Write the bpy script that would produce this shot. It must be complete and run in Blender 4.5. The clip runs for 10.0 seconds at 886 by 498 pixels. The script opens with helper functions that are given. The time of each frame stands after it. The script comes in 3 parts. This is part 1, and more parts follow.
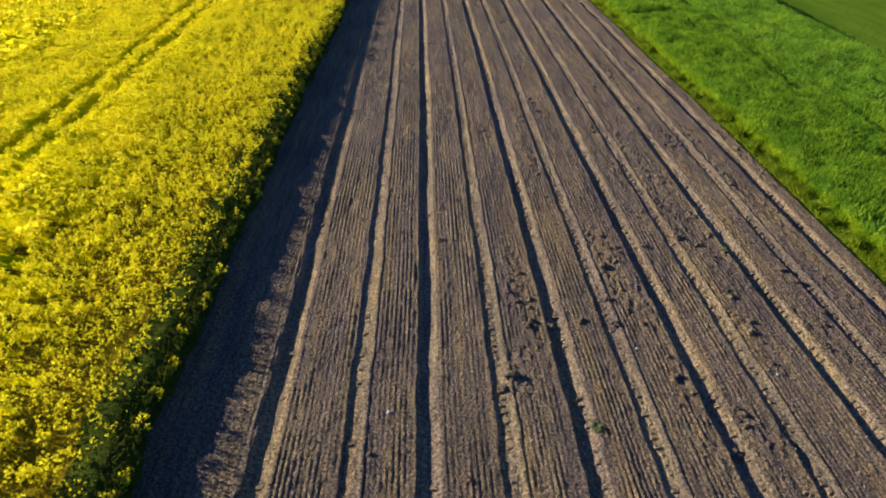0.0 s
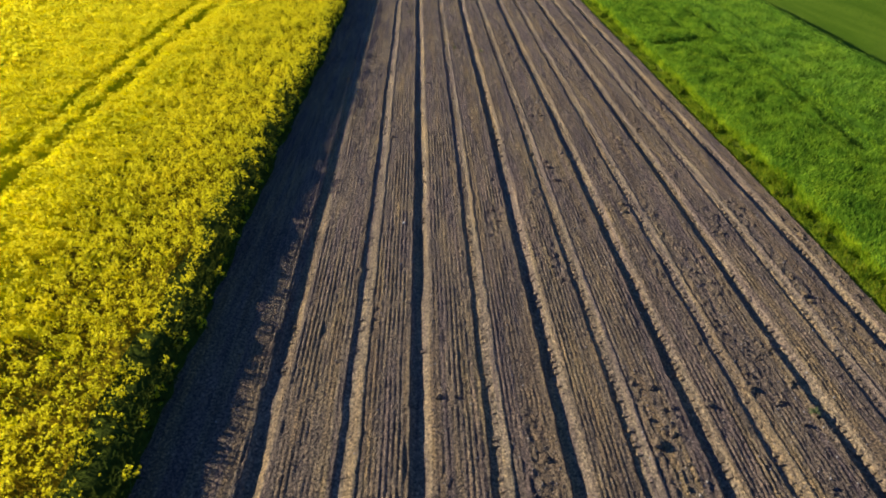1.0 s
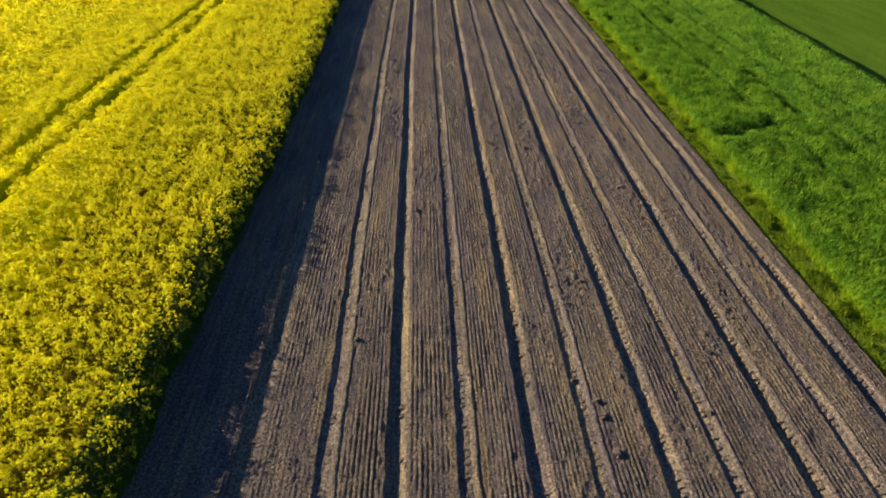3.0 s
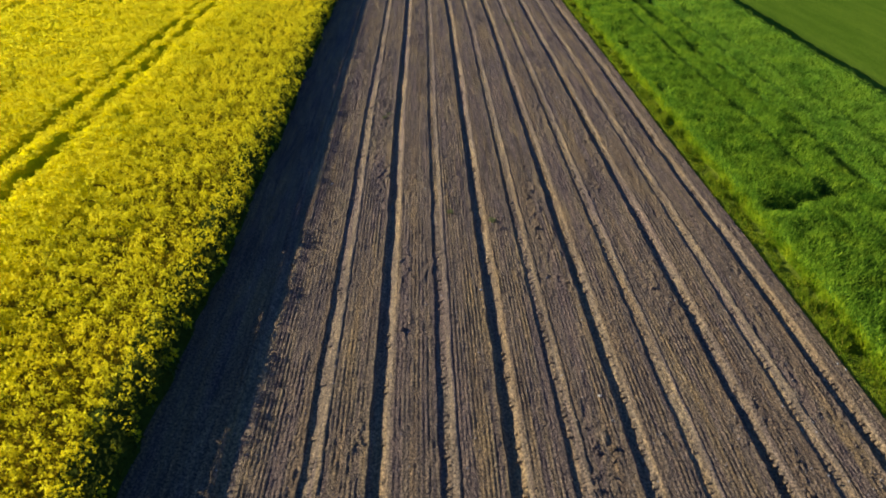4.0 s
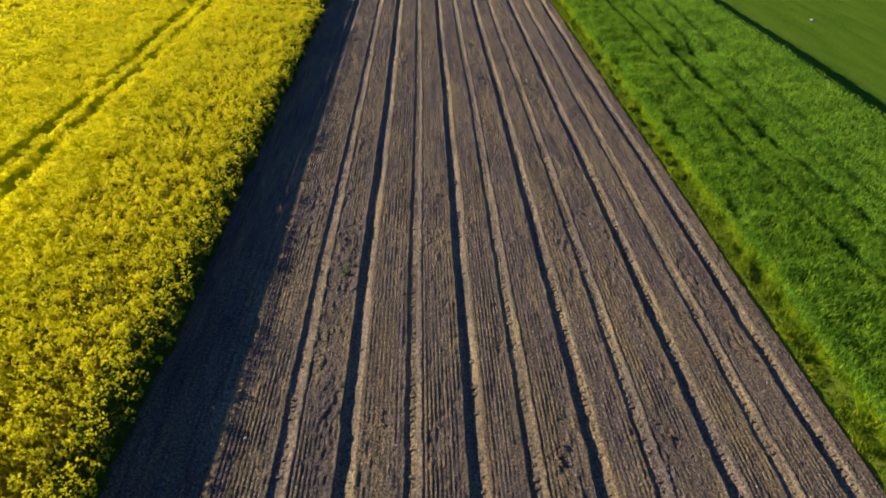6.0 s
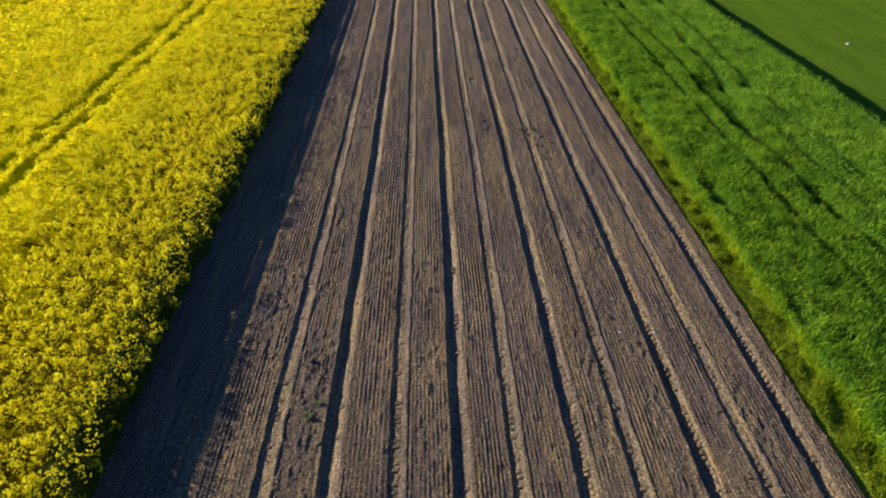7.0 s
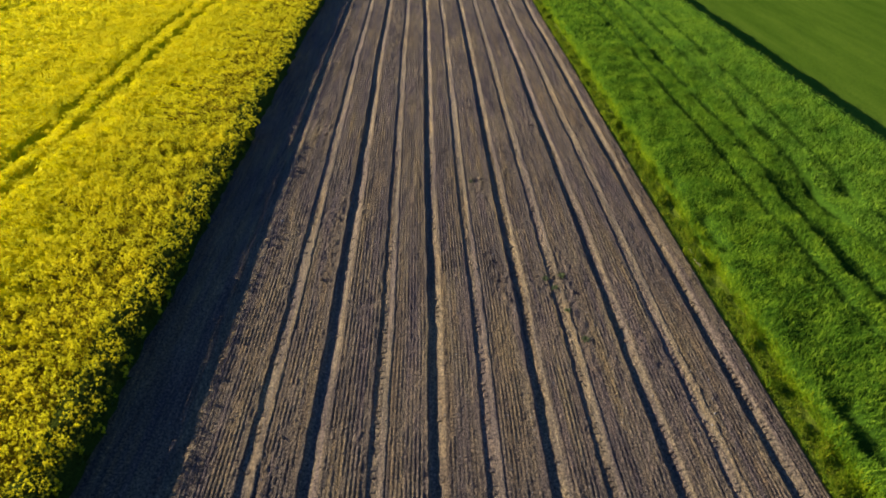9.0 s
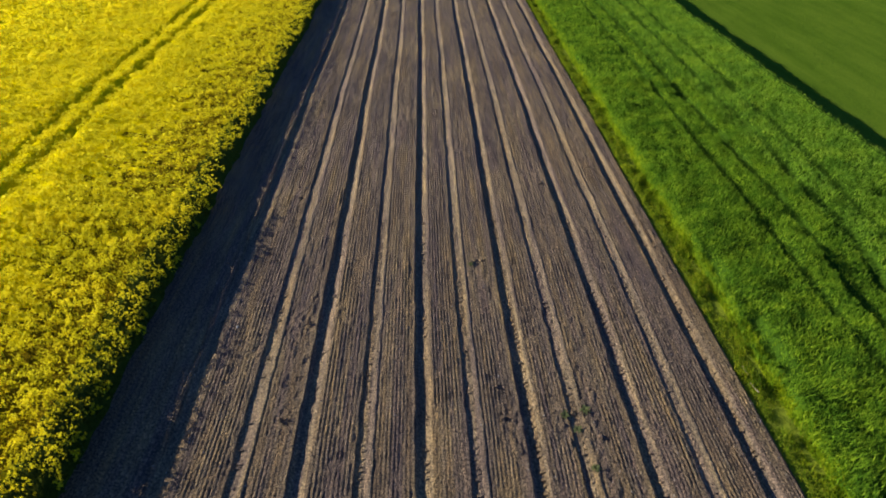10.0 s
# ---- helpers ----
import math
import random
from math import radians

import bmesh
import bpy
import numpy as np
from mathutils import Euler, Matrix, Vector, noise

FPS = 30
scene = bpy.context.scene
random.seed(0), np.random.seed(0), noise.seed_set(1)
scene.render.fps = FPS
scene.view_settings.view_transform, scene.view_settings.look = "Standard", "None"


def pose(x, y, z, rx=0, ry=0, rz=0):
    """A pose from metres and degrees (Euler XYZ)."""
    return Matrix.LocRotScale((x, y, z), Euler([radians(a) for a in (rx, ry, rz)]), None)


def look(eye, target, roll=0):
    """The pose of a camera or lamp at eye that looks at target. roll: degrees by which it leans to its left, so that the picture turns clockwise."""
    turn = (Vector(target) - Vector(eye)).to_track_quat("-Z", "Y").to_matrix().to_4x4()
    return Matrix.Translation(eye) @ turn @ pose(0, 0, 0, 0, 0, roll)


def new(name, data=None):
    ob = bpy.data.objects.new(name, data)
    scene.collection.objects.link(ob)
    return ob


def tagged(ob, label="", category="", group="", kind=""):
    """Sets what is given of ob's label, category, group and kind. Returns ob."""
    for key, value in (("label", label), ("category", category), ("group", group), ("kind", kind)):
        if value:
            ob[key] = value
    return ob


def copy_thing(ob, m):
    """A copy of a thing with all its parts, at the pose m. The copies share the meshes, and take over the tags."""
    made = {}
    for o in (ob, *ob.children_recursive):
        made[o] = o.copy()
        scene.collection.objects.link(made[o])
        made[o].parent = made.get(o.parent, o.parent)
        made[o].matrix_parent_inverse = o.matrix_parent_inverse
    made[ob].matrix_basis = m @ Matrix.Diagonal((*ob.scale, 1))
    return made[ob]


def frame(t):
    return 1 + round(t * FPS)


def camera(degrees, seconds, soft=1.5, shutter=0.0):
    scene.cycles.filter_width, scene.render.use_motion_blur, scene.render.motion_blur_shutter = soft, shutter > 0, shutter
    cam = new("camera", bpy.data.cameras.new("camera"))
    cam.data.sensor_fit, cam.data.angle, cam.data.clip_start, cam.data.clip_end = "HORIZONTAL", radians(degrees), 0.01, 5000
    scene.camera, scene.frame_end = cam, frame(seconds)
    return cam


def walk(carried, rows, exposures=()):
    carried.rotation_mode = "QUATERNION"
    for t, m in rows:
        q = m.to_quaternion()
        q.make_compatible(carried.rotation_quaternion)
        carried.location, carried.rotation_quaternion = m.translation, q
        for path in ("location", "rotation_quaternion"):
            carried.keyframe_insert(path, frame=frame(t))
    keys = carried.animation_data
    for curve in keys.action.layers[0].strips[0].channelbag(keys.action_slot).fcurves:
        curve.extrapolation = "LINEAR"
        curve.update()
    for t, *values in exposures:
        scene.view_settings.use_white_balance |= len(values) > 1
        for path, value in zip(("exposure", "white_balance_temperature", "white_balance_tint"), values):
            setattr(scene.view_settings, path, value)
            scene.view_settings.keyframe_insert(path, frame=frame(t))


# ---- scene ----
import functools

# the camera: seconds, eye (m), yaw, pitch, roll (degrees)
cam = camera(66.32, 10.0, soft=1.98)
ROWS = [
    (0, 0.000, 0.000, 10.030, -2.800, -31.202, 2.089),
    (0.5, 0.066, 3.028, 10.268, -2.902, -31.277, 2.207),
    (1, 0.146, 6.043, 10.509, -2.948, -31.339, 2.349),
    (1.5, 0.253, 9.014, 10.764, -2.983, -31.434, 2.474),
    (2, 0.364, 12.020, 11.013, -3.065, -31.581, 2.630),
    (2.5, 0.476, 15.022, 11.265, -3.142, -31.757, 2.765),
    (4, 0.980, 24.252, 12.086, -3.232, -32.425, 2.923),
    (4.5, 1.188, 27.309, 12.312, -3.303, -32.607, 3.014),
    (5, 1.352, 30.373, 12.496, -3.365, -32.717, 3.108),
    (5.5, 1.512, 33.444, 12.645, -3.357, -32.765, 3.174),
    (7, 2.112, 42.537, 12.939, -3.132, -32.674, 3.065),
    (7.5, 2.245, 45.596, 13.016, -3.096, -32.619, 2.986),
    (8, 2.394, 48.548, 13.120, -3.093, -32.558, 2.894),
    (8.5, 2.550, 51.548, 13.224, -3.097, -32.538, 2.842),
    (9, 2.703, 54.584, 13.350, -3.118, -32.509, 2.837),
    (9.5, 2.872, 57.634, 13.488, -3.154, -32.525, 2.865),
    (10, 3.042, 60.656, 13.662, -3.196, -32.554, 2.908),
]


def aim(x, y, z, yaw, pitch, roll):
    a, b = radians(yaw), radians(pitch)
    way = Vector((-math.sin(a) * math.cos(b), math.cos(a) * math.cos(b), math.sin(b)))
    return look((x, y, z), Vector((x, y, z)) + way, roll)


walk(cam, [(t, aim(*row)) for t, *row in ROWS], [(0, 0.59), (1.5, 0.53), (2.5, 0.50), (5, 0.44), (10, 0.40)])
# ---- end of the walk ----

# ---- light ----
SUN_EL, SUN_AZ = radians(17.5), radians(22.0)  # height, and angle ahead of square-on to the rows
TO_SUN = Vector((-math.cos(SUN_EL) * math.cos(SUN_AZ), math.cos(SUN_EL) * math.sin(SUN_AZ), math.sin(SUN_EL)))
world = bpy.data.worlds.new("world")
scene.world = world
world.use_nodes = True
sky = world.node_tree.nodes.new("ShaderNodeTexSky")
sky.sky_type, sky.sun_disc, sky.dust_density, sky.ozone_density = "NISHITA", False, 0.3, 4.0
sky.sun_elevation, sky.sun_rotation = SUN_EL, math.atan2(TO_SUN.x, TO_SUN.y)
backing = world.node_tree.nodes["Background"]
backing.inputs["Strength"].default_value = 0.079
tint = world.node_tree.nodes.new("ShaderNodeMix")
tint.data_type, tint.blend_type = "RGBA", "MULTIPLY"
tint.inputs[0].default_value, tint.inputs[7].default_value = 1.0, (0.64, 0.93, 1.5, 1)
world.node_tree.links.new(sky.outputs["Color"], tint.inputs[6])
world.node_tree.links.new(tint.outputs[2], backing.inputs["Color"])
sun = new("sun", bpy.data.lights.new("sun", "SUN"))
sun.data.energy, sun.data.angle, sun.data.color = 7.4, radians(0.6), (1.0, 0.92, 0.76)
sun.matrix_world = look(TO_SUN * 200, (0, 0, 0))


# ---- materials ----
class Nodes:
    """A small helper for node materials."""

    def __init__(self, name):
        self.mat = bpy.data.materials.new(name)
        self.mat.use_nodes = True
        self.tree = self.mat.node_tree
        self.tree.nodes.clear()
        self.out = self.add("ShaderNodeOutputMaterial")

    def add(self, kind, **inputs):
        node = self.tree.nodes.new(kind)
        for key, value in inputs.items():
            self.put(node, key.replace("_", " "), value)
        return node

    def put(self, node, key, value):
        if isinstance(value, bpy.types.NodeSocket):
            self.tree.links.new(value, node.inputs[key])
        else:
            node.inputs[key].default_value = value

    def place(self, stretch=(1, 1, 1)):
        geo = self.add("ShaderNodeNewGeometry")
        mapping = self.add("ShaderNodeMapping", Vector=geo.outputs["Position"], Scale=stretch)
        return mapping.outputs["Vector"]

    def noise(self, scale, detail=4.0, rough=0.6, stretch=(1, 1, 1)):
        return self.add("ShaderNodeTexNoise", Vector=self.place(stretch), Scale=scale, Detail=detail, Roughness=rough).outputs["Fac"]

    def ramp(self, fac, stops):
        node = self.add("ShaderNodeValToRGB", Fac=fac)
        band = node.color_ramp
        while len(band.elements) < len(stops):
            band.elements.new(0.5)
        for element, (at, colour) in zip(band.elements, stops):
            element.position, element.color = at, (*colour, 1)
        return node.outputs["Color"]

    def mix(self, fac, a, b, how="MIX"):
        node = self.add("ShaderNodeMix")
        node.data_type, node.blend_type = "RGBA", how
        for n, value in ((0, fac), (6, a), (7, b)):
            if isinstance(value, bpy.types.NodeSocket):
                self.tree.links.new(value, node.inputs[n])
            else:
                node.inputs[n].default_value = value if n == 0 else (*value, 1)
        return node.outputs[2]

    def maths(self, how, a, b):
        node = self.add("ShaderNodeMath")
        node.operation = how
        for n, value in ((0, a), (1, b)):
            if isinstance(value, bpy.types.NodeSocket):
                self.tree.links.new(value, node.inputs[n])
            else:
                node.inputs[n].default_value = value
        return node.outputs[0]

    def bump(self, height, strength, distance):
        return self.add("ShaderNodeBump", Height=height, Strength=strength, Distance=distance).outputs["Normal"]

    def solid(self, colour, rough, normal=None, spec=0.3):
        node = self.add("ShaderNodeBsdfPrincipled", Base_Color=colour, Roughness=rough)
        node.inputs["Specular IOR Level"].default_value = spec
        if normal:
            self.put(node, "Normal", normal)
        self.tree.links.new(node.outputs[0], self.out.inputs["Surface"])
        return self.mat

    def leafy(self, colour, through_colour, share, rough=0.6):
        """A thin leaf or petal: part of the light goes through."""
        front = self.add("ShaderNodeBsdfPrincipled", Base_Color=colour, Roughness=rough)
        front.inputs["Specular IOR Level"].default_value = 0.0
        back = self.add("ShaderNodeBsdfTranslucent", Color=through_colour)
        both = self.add("ShaderNodeMixShader", Fac=share)
        self.tree.links.new(front.outputs[0], both.inputs[1])
        self.tree.links.new(back.outputs[0], both.inputs[2])
        self.tree.links.new(both.outputs[0], self.out.inputs["Surface"])
        return self.mat


def island(n):
    return n.add("ShaderNodeNewGeometry").outputs["Random Per Island"]


def soil_material(name, dark, mid, pale, lump=1.0):
    n = Nodes(name)
    broad = n.noise(0.9, 3, 0.6, (1, 0.2, 1))
    grain = n.noise(16, 5, 0.75)
    streak = n.noise(9, 3, 0.6, (1, 0.05, 1))
    hue = n.noise(3.1, 2, 0.6, (1, 0.03, 1))
    base = n.ramp(broad, [(0.36, dark), (0.5, mid), (0.64, pale)])
    base = n.mix(0.9, base, n.ramp(grain, [(0.38, (0.34, 0.34, 0.38)), (0.5, (0.95, 0.95, 0.95)), (0.62, (2.0, 1.9, 1.75))]), "MULTIPLY")
    base = n.mix(0.85, base, n.ramp(streak, [(0.36, (0.66, 0.64, 0.70)), (0.5, (0.98, 0.97, 0.97)), (0.64, (1.26, 1.18, 1.04))]), "MULTIPLY")
    base = n.mix(0.8, base, n.ramp(hue, [(0.38, (0.94, 0.90, 1.06)), (0.5, (1, 1, 1)), (0.62, (1.14, 1.05, 0.88))]), "MULTIPLY")
    fine = n.noise(48, 3, 0.7)
    base = n.mix(0.8, base, n.ramp(fine, [(0.36, (0.38, 0.38, 0.40)), (0.5, (0.98, 0.98, 0.98)), (0.64, (1.9, 1.82, 1.7))]), "MULTIPLY")
    specks = n.add("ShaderNodeTexVoronoi", Vector=n.place(), Scale=9.0)
    light = n.ramp(specks.outputs["Distance"], [(0.0, (1, 1, 1)), (0.1, (0, 0, 0))])
    few = n.ramp(n.noise(1.7, 2), [(0.56, (0, 0, 0)), (0.68, (0.8, 0.8, 0.8))])
    base = n.mix(n.maths("MULTIPLY", light, few), base, (0.42, 0.39, 0.35))
    lumps = n.add("ShaderNodeTexVoronoi", Vector=n.place((1, 0.8, 1)), Scale=17.0, Randomness=1.0).outputs["Distance"]
    lumps = n.maths("MULTIPLY", lumps, -0.6 * lump)
    crumbs = n.bump(n.maths("ADD", n.noise(30, 5, 0.7), lumps), 1.0, 0.06 * lump)
    return n.solid(base, 0.95, crumbs, 0.15)


def field_ground_material():
    n = Nodes("short green crop floor")
    broad = n.noise(0.6, 4, 0.65, (1, 0.12, 1))
    fine = n.noise(6, 5, 0.7)
    base = n.ramp(broad, [(0.36, (0.078, 0.142, 0.012)), (0.64, (0.115, 0.183, 0.017))])
    base = n.mix(0.6, base, n.ramp(fine, [(0.3, (0.5, 0.55, 0.5)), (0.7, (1.15, 1.1, 1.0))]), "MULTIPLY")
    return n.solid(base, 0.95, n.bump(n.noise(9, 5, 0.7), 0.8, 0.08), 0.0)


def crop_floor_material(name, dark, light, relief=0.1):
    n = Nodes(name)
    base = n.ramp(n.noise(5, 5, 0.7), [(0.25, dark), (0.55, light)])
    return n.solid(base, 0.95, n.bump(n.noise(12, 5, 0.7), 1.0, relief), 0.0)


def blade_material(name, stops, share=0.4, patchy=1.0, often=0.6):
    n = Nodes(name)
    base = n.ramp(island(n), stops)
    tone = n.ramp(n.noise(often, 4, 0.65), [(0.36, (0.56, 0.68, 0.74)), (0.5, (0.95, 0.97, 1.0)), (0.64, (1.24, 1.15, 1.0))])
    base = n.mix(patchy, base, tone, "MULTIPLY")
    return n.leafy(base, base, share)


SOIL = soil_material("dry loam", (0.105, 0.081, 0.061), (0.135, 0.103, 0.070), (0.164, 0.124, 0.073))
# tyre-pressed soil; the sun on the furrow slopes is also put into its paleness
PRESSED_LIT = soil_material("tyre-pressed loam with sunlit paleness", (0.150, 0.116, 0.079), (0.186, 0.144, 0.092), (0.219, 0.169, 0.102), 0.8)
FIELD_GROUND = field_ground_material()
# shade in the gaps between flower heads is put into this brown
RAPE_FLOOR = crop_floor_material("shade-dark bloom and leaves below the tops", (0.05, 0.036, 0.006), (0.25, 0.182, 0.009), 0.16)
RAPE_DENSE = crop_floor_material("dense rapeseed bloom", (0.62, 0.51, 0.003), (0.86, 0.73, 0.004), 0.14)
# shade on the crop's open side is painted as this dark green
RAPE_SIDE = crop_floor_material("shade-dark rapeseed stems and leaves", (0.020, 0.033, 0.006), (0.055, 0.072, 0.010))
WEEDY = crop_floor_material("weedy ground", (0.055, 0.085, 0.011), (0.19, 0.235, 0.022))
# shade between the blades and in the wheel lines is put into this green
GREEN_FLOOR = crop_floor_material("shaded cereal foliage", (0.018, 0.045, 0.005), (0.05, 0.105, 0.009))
PETAL = blade_material("rapeseed petals", [(0.0, (0.70, 0.597, 0.012)), (0.5, (0.765, 0.672, 0.016)), (0.85, (0.795, 0.707, 0.03)), (1.0, (0.73, 0.657, 0.05))], 0.55, 0.25)
RAPE_GREEN = blade_material("rapeseed leaves", [(0.0, (0.036, 0.052, 0.008)), (1.0, (0.100, 0.115, 0.013))], 0.3)
CEREAL = blade_material("cereal blades", [(0.0, (0.085, 0.175, 0.014)), (0.6, (0.180, 0.310, 0.019)), (1.0, (0.30, 0.43, 0.030))], 0.48, often=1.0)
CEREAL_PALE = blade_material("paler cereal blades", [(0.0, (0.125, 0.240, 0.018)), (0.6, (0.205, 0.345, 0.027)), (1.0, (0.27, 0.41, 0.044))], 0.5)
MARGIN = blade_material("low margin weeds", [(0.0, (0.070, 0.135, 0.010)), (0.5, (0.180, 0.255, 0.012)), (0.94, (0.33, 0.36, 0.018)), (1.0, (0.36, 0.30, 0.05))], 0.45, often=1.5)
# sun on the face beside the crop is put into this lighter green
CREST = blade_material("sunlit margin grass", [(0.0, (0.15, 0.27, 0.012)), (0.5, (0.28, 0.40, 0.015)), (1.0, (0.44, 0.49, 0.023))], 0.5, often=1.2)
YOUNG = blade_material("young crop blades", [(0.0, (0.056, 0.12, 0.0096)), (1.0, (0.088, 0.16, 0.0144))], 0.4)
WEED = blade_material("weed leaves", [(0.0, (0.10, 0.12, 0.045)), (1.0, (0.19, 0.19, 0.08))], 0.3)


def plain_material(name, colour, rough, scale, amount):
    n = Nodes(name)
    base = n.mix(amount, colour, n.ramp(n.noise(scale, 5, 0.7), [(0.3, (0.4, 0.4, 0.42)), (0.7, (1.15, 1.12, 1.05))]), "MULTIPLY")
    return n.solid(base, rough, n.bump(n.noise(scale * 2, 4, 0.7), 0.7, 0.02), 0.2)


def crumb_material():
    n = Nodes("loose crumbs of loam")
    base = n.ramp(island(n), [(0.0, (0.085, 0.062, 0.048)), (0.45, (0.17, 0.128, 0.09)), (0.85, (0.24, 0.19, 0.135)), (1.0, (0.40, 0.36, 0.31))])
    return n.solid(base, 0.95, n.bump(n.noise(60, 3, 0.7), 0.8, 0.02), 0.15)


CRUMB = crumb_material()
STALK = plain_material("bleached dry stalk", (0.36, 0.29, 0.18), 0.8, 12, 0.5)
STONE = plain_material("pale field stone", (0.46, 0.43, 0.38), 0.8, 20, 0.5)
STEM = plain_material("green stem", (0.07, 0.11, 0.02), 0.7, 12, 0.4)


# ---- building helpers ----
@functools.lru_cache(None)
def lattice(seed):
    return np.random.RandomState(seed).rand(256, 256) * 2 - 1


def wave(x, y, size, seed, size_y=None):
    """Smooth value noise from -1 to 1 with cells of the given size."""
    grid = lattice(seed)
    u, v = np.asarray(x, float) / size, np.asarray(y, float) / (size_y or size)
    i, j = np.floor(u).astype(int), np.floor(v).astype(int)
    a, b = u - i, v - j
    a, b = a * a * (3 - 2 * a), b * b * (3 - 2 * b)
    i, j, k, m = i % 256, j % 256, (i + 1) % 256, (j + 1) % 256
    return (grid[i, j] * (1 - a) + grid[k, j] * a) * (1 - b) + (grid[i, m] * (1 - a) + grid[k, m] * a) * b


def ease(x, lo, hi):
    s = np.clip((np.asarray(x, float) - lo) / (hi - lo), 0, 1)
    return s * s * (3 - 2 * s)


def mesh_of(name, verts, quads, material, smooth=False):
    """A mesh from arrays of places and of four corners a face."""
    me = bpy.data.meshes.new(name)
    verts, quads = np.asarray(verts, np.float32), np.asarray(quads, np.int32)
    me.vertices.add(len(verts))
    me.vertices.foreach_set("co", verts.ravel())
    me.loops.add(quads.size)
    me.loops.foreach_set("vertex_index", quads.ravel())
    me.polygons.add(len(quads))
    me.polygons.foreach_set("loop_start", np.arange(0, quads.size, quads.shape[1], dtype=np.int32))
    me.polygons.foreach_set("loop_total", np.full(len(quads), quads.shape[1], np.int32))
    me.polygons.foreach_set("use_smooth", np.full(len(quads), smooth))
    me.materials.append(material)
    me.update()
    return me


def sheet(name, X, Y, Z, material, smooth=True):
    """A grid of places as one surface."""
    r, c = X.shape
    n = np.arange(r * c).reshape(r, c)
    quads = np.stack([n[:-1, :-1], n[:-1, 1:], n[1:, 1:], n[1:, :-1]], -1).reshape(-1, 4)
    return mesh_of(name, np.stack([X, Y, Z], -1).reshape(-1, 3), quads, material, smooth)


def blades(name, base, lean, length, width, material, rs, tip=0.25):
    """Many narrow leaves, each one pointed or tapered: base places, leaning directions, lengths and widths."""
    n = len(base)
    turn = rs.rand(n) * 2 * np.pi
    side = np.stack([np.cos(turn), np.sin(turn), 0 * turn], 1) * (width / 2)[:, None]
    top = base + lean * length[:, None]
    if tip < 0.25:
        return mesh_of(name, np.stack([base - side, base + side, top], 1).reshape(-1, 3), np.arange(3 * n).reshape(n, 3), material)
    verts = np.stack([base - side, base + side, top + side * tip, top - side * tip], 1).reshape(-1, 3)
    return mesh_of(name, verts, np.arange(4 * n).reshape(n, 4), material)


def petals(name, at, size, each, material, rs, steep=1.0):
    """Flower heads: a few small crossing petals round every place."""
    n = len(at) * each
    centre = np.repeat(at, each, 0)
    r = np.repeat(size, each)
    centre = centre + rs.normal(size=(n, 3)) * (r * 0.32)[:, None] * (1, 1, 1.2)
    a = rs.normal(size=(n, 3))
    a /= np.linalg.norm(a, axis=1)[:, None]
    b = np.cross(a, rs.normal(size=(n, 3)))
    b /= np.linalg.norm(b, axis=1)[:, None]
    a, b = a * (1, 1, steep), b * (1, 1, steep)
    a, b = a * (r * 0.5)[:, None], b * (r * (0.3 + 0.3 * rs.rand(n)))[:, None]
    verts = np.stack([centre + 1.15 * a, centre - 0.6 * a + 1.1 * b, centre - 0.6 * a - 1.1 * b], 1).reshape(-1, 3)
    return mesh_of(name, verts, np.arange(3 * n).reshape(n, 3), material)


def from_bmesh(name, bm, material, smooth=False):
    me = bpy.data.meshes.new(name)
    bm.to_mesh(me)
    bm.free()
    me.materials.append(material)
    for p in me.polygons:
        p.use_smooth = smooth
    return me


def part(name, mesh, parent, m=None, label=""):
    ob = new(name, mesh)
    ob.parent = parent
    if m is not None:
        ob.matrix_basis = m
    return tagged(ob, label=label)


# ---- the ploughed and drilled strip ----
# the sharp lip of every wheel furrow; even ones are deep and smooth, odd ones narrow with a rib behind them
FURROWS = np.array([-3.06, -1.31, 0.13, 1.71, 3.21, 4.59, 6.10, 7.43, 9.10, 10.46, 11.86])
SOIL_L, SOIL_R = -5.6, 12.85
DEEP = ((-0.09, 0), (-0.035, 0.017), (0.0, 0.018), (0.045, -0.07), (0.10, -0.108), (0.23, -0.11), (0.31, -0.084), (0.39, -0.04), (0.47, 0.0), (0.55, 0.0))
RIBBED = ((-0.09, 0), (-0.035, 0.012), (0.0, 0.010), (0.04, -0.035), (0.09, -0.05), (0.15, -0.045), (0.21, -0.032), (0.29, -0.010), (0.38, 0.018), (0.43, 0.022), (0.47, -0.008), (0.55, 0.0))
BAND = 0.48  # from the lip to the first drilled row
FURROW_STEPS = np.array([-0.08, -0.05, -0.025, 0.0, 0.025, 0.05, 0.1, 0.16, 0.2, 0.24, 0.28, 0.32, 0.36, 0.40, 0.43, 0.46])


def bed(n):
    """The start and width of the drilled part behind furrow n, and its number of rows."""
    end = FURROWS[n + 1] - 0.09 if n + 1 < len(FURROWS) else SOIL_R - 0.02
    room = end - FURROWS[n] - BAND
    return FURROWS[n] + BAND, room, max(3, round(room / 0.107))


def drift(x, y):
    """The rows wander a little from side to side."""
    return 0.05 * wave(x, y, 5.0, 11, 9.0) + 0.012 * wave(x, y, 3.0, 12, 2.6)


def broken(x, y):
    """Where the drilled rows have crumbled, from 0 to 1; worst in the beds behind the ribbed furrows."""
    bed_no = np.searchsorted(FURROWS, x) - 1
    worse = np.where(bed_no % 2 == 1, 0.22, -0.08) + 0.25 * (1 - ease(y, 18, 36)) * ease(x, 4.5, 5.0)
    return ease(wave(x, y, 0.9, 21, 3.2) + 0.55 * wave(x, y, 0.4, 22, 0.9) + worse, 0.35, 1.0)


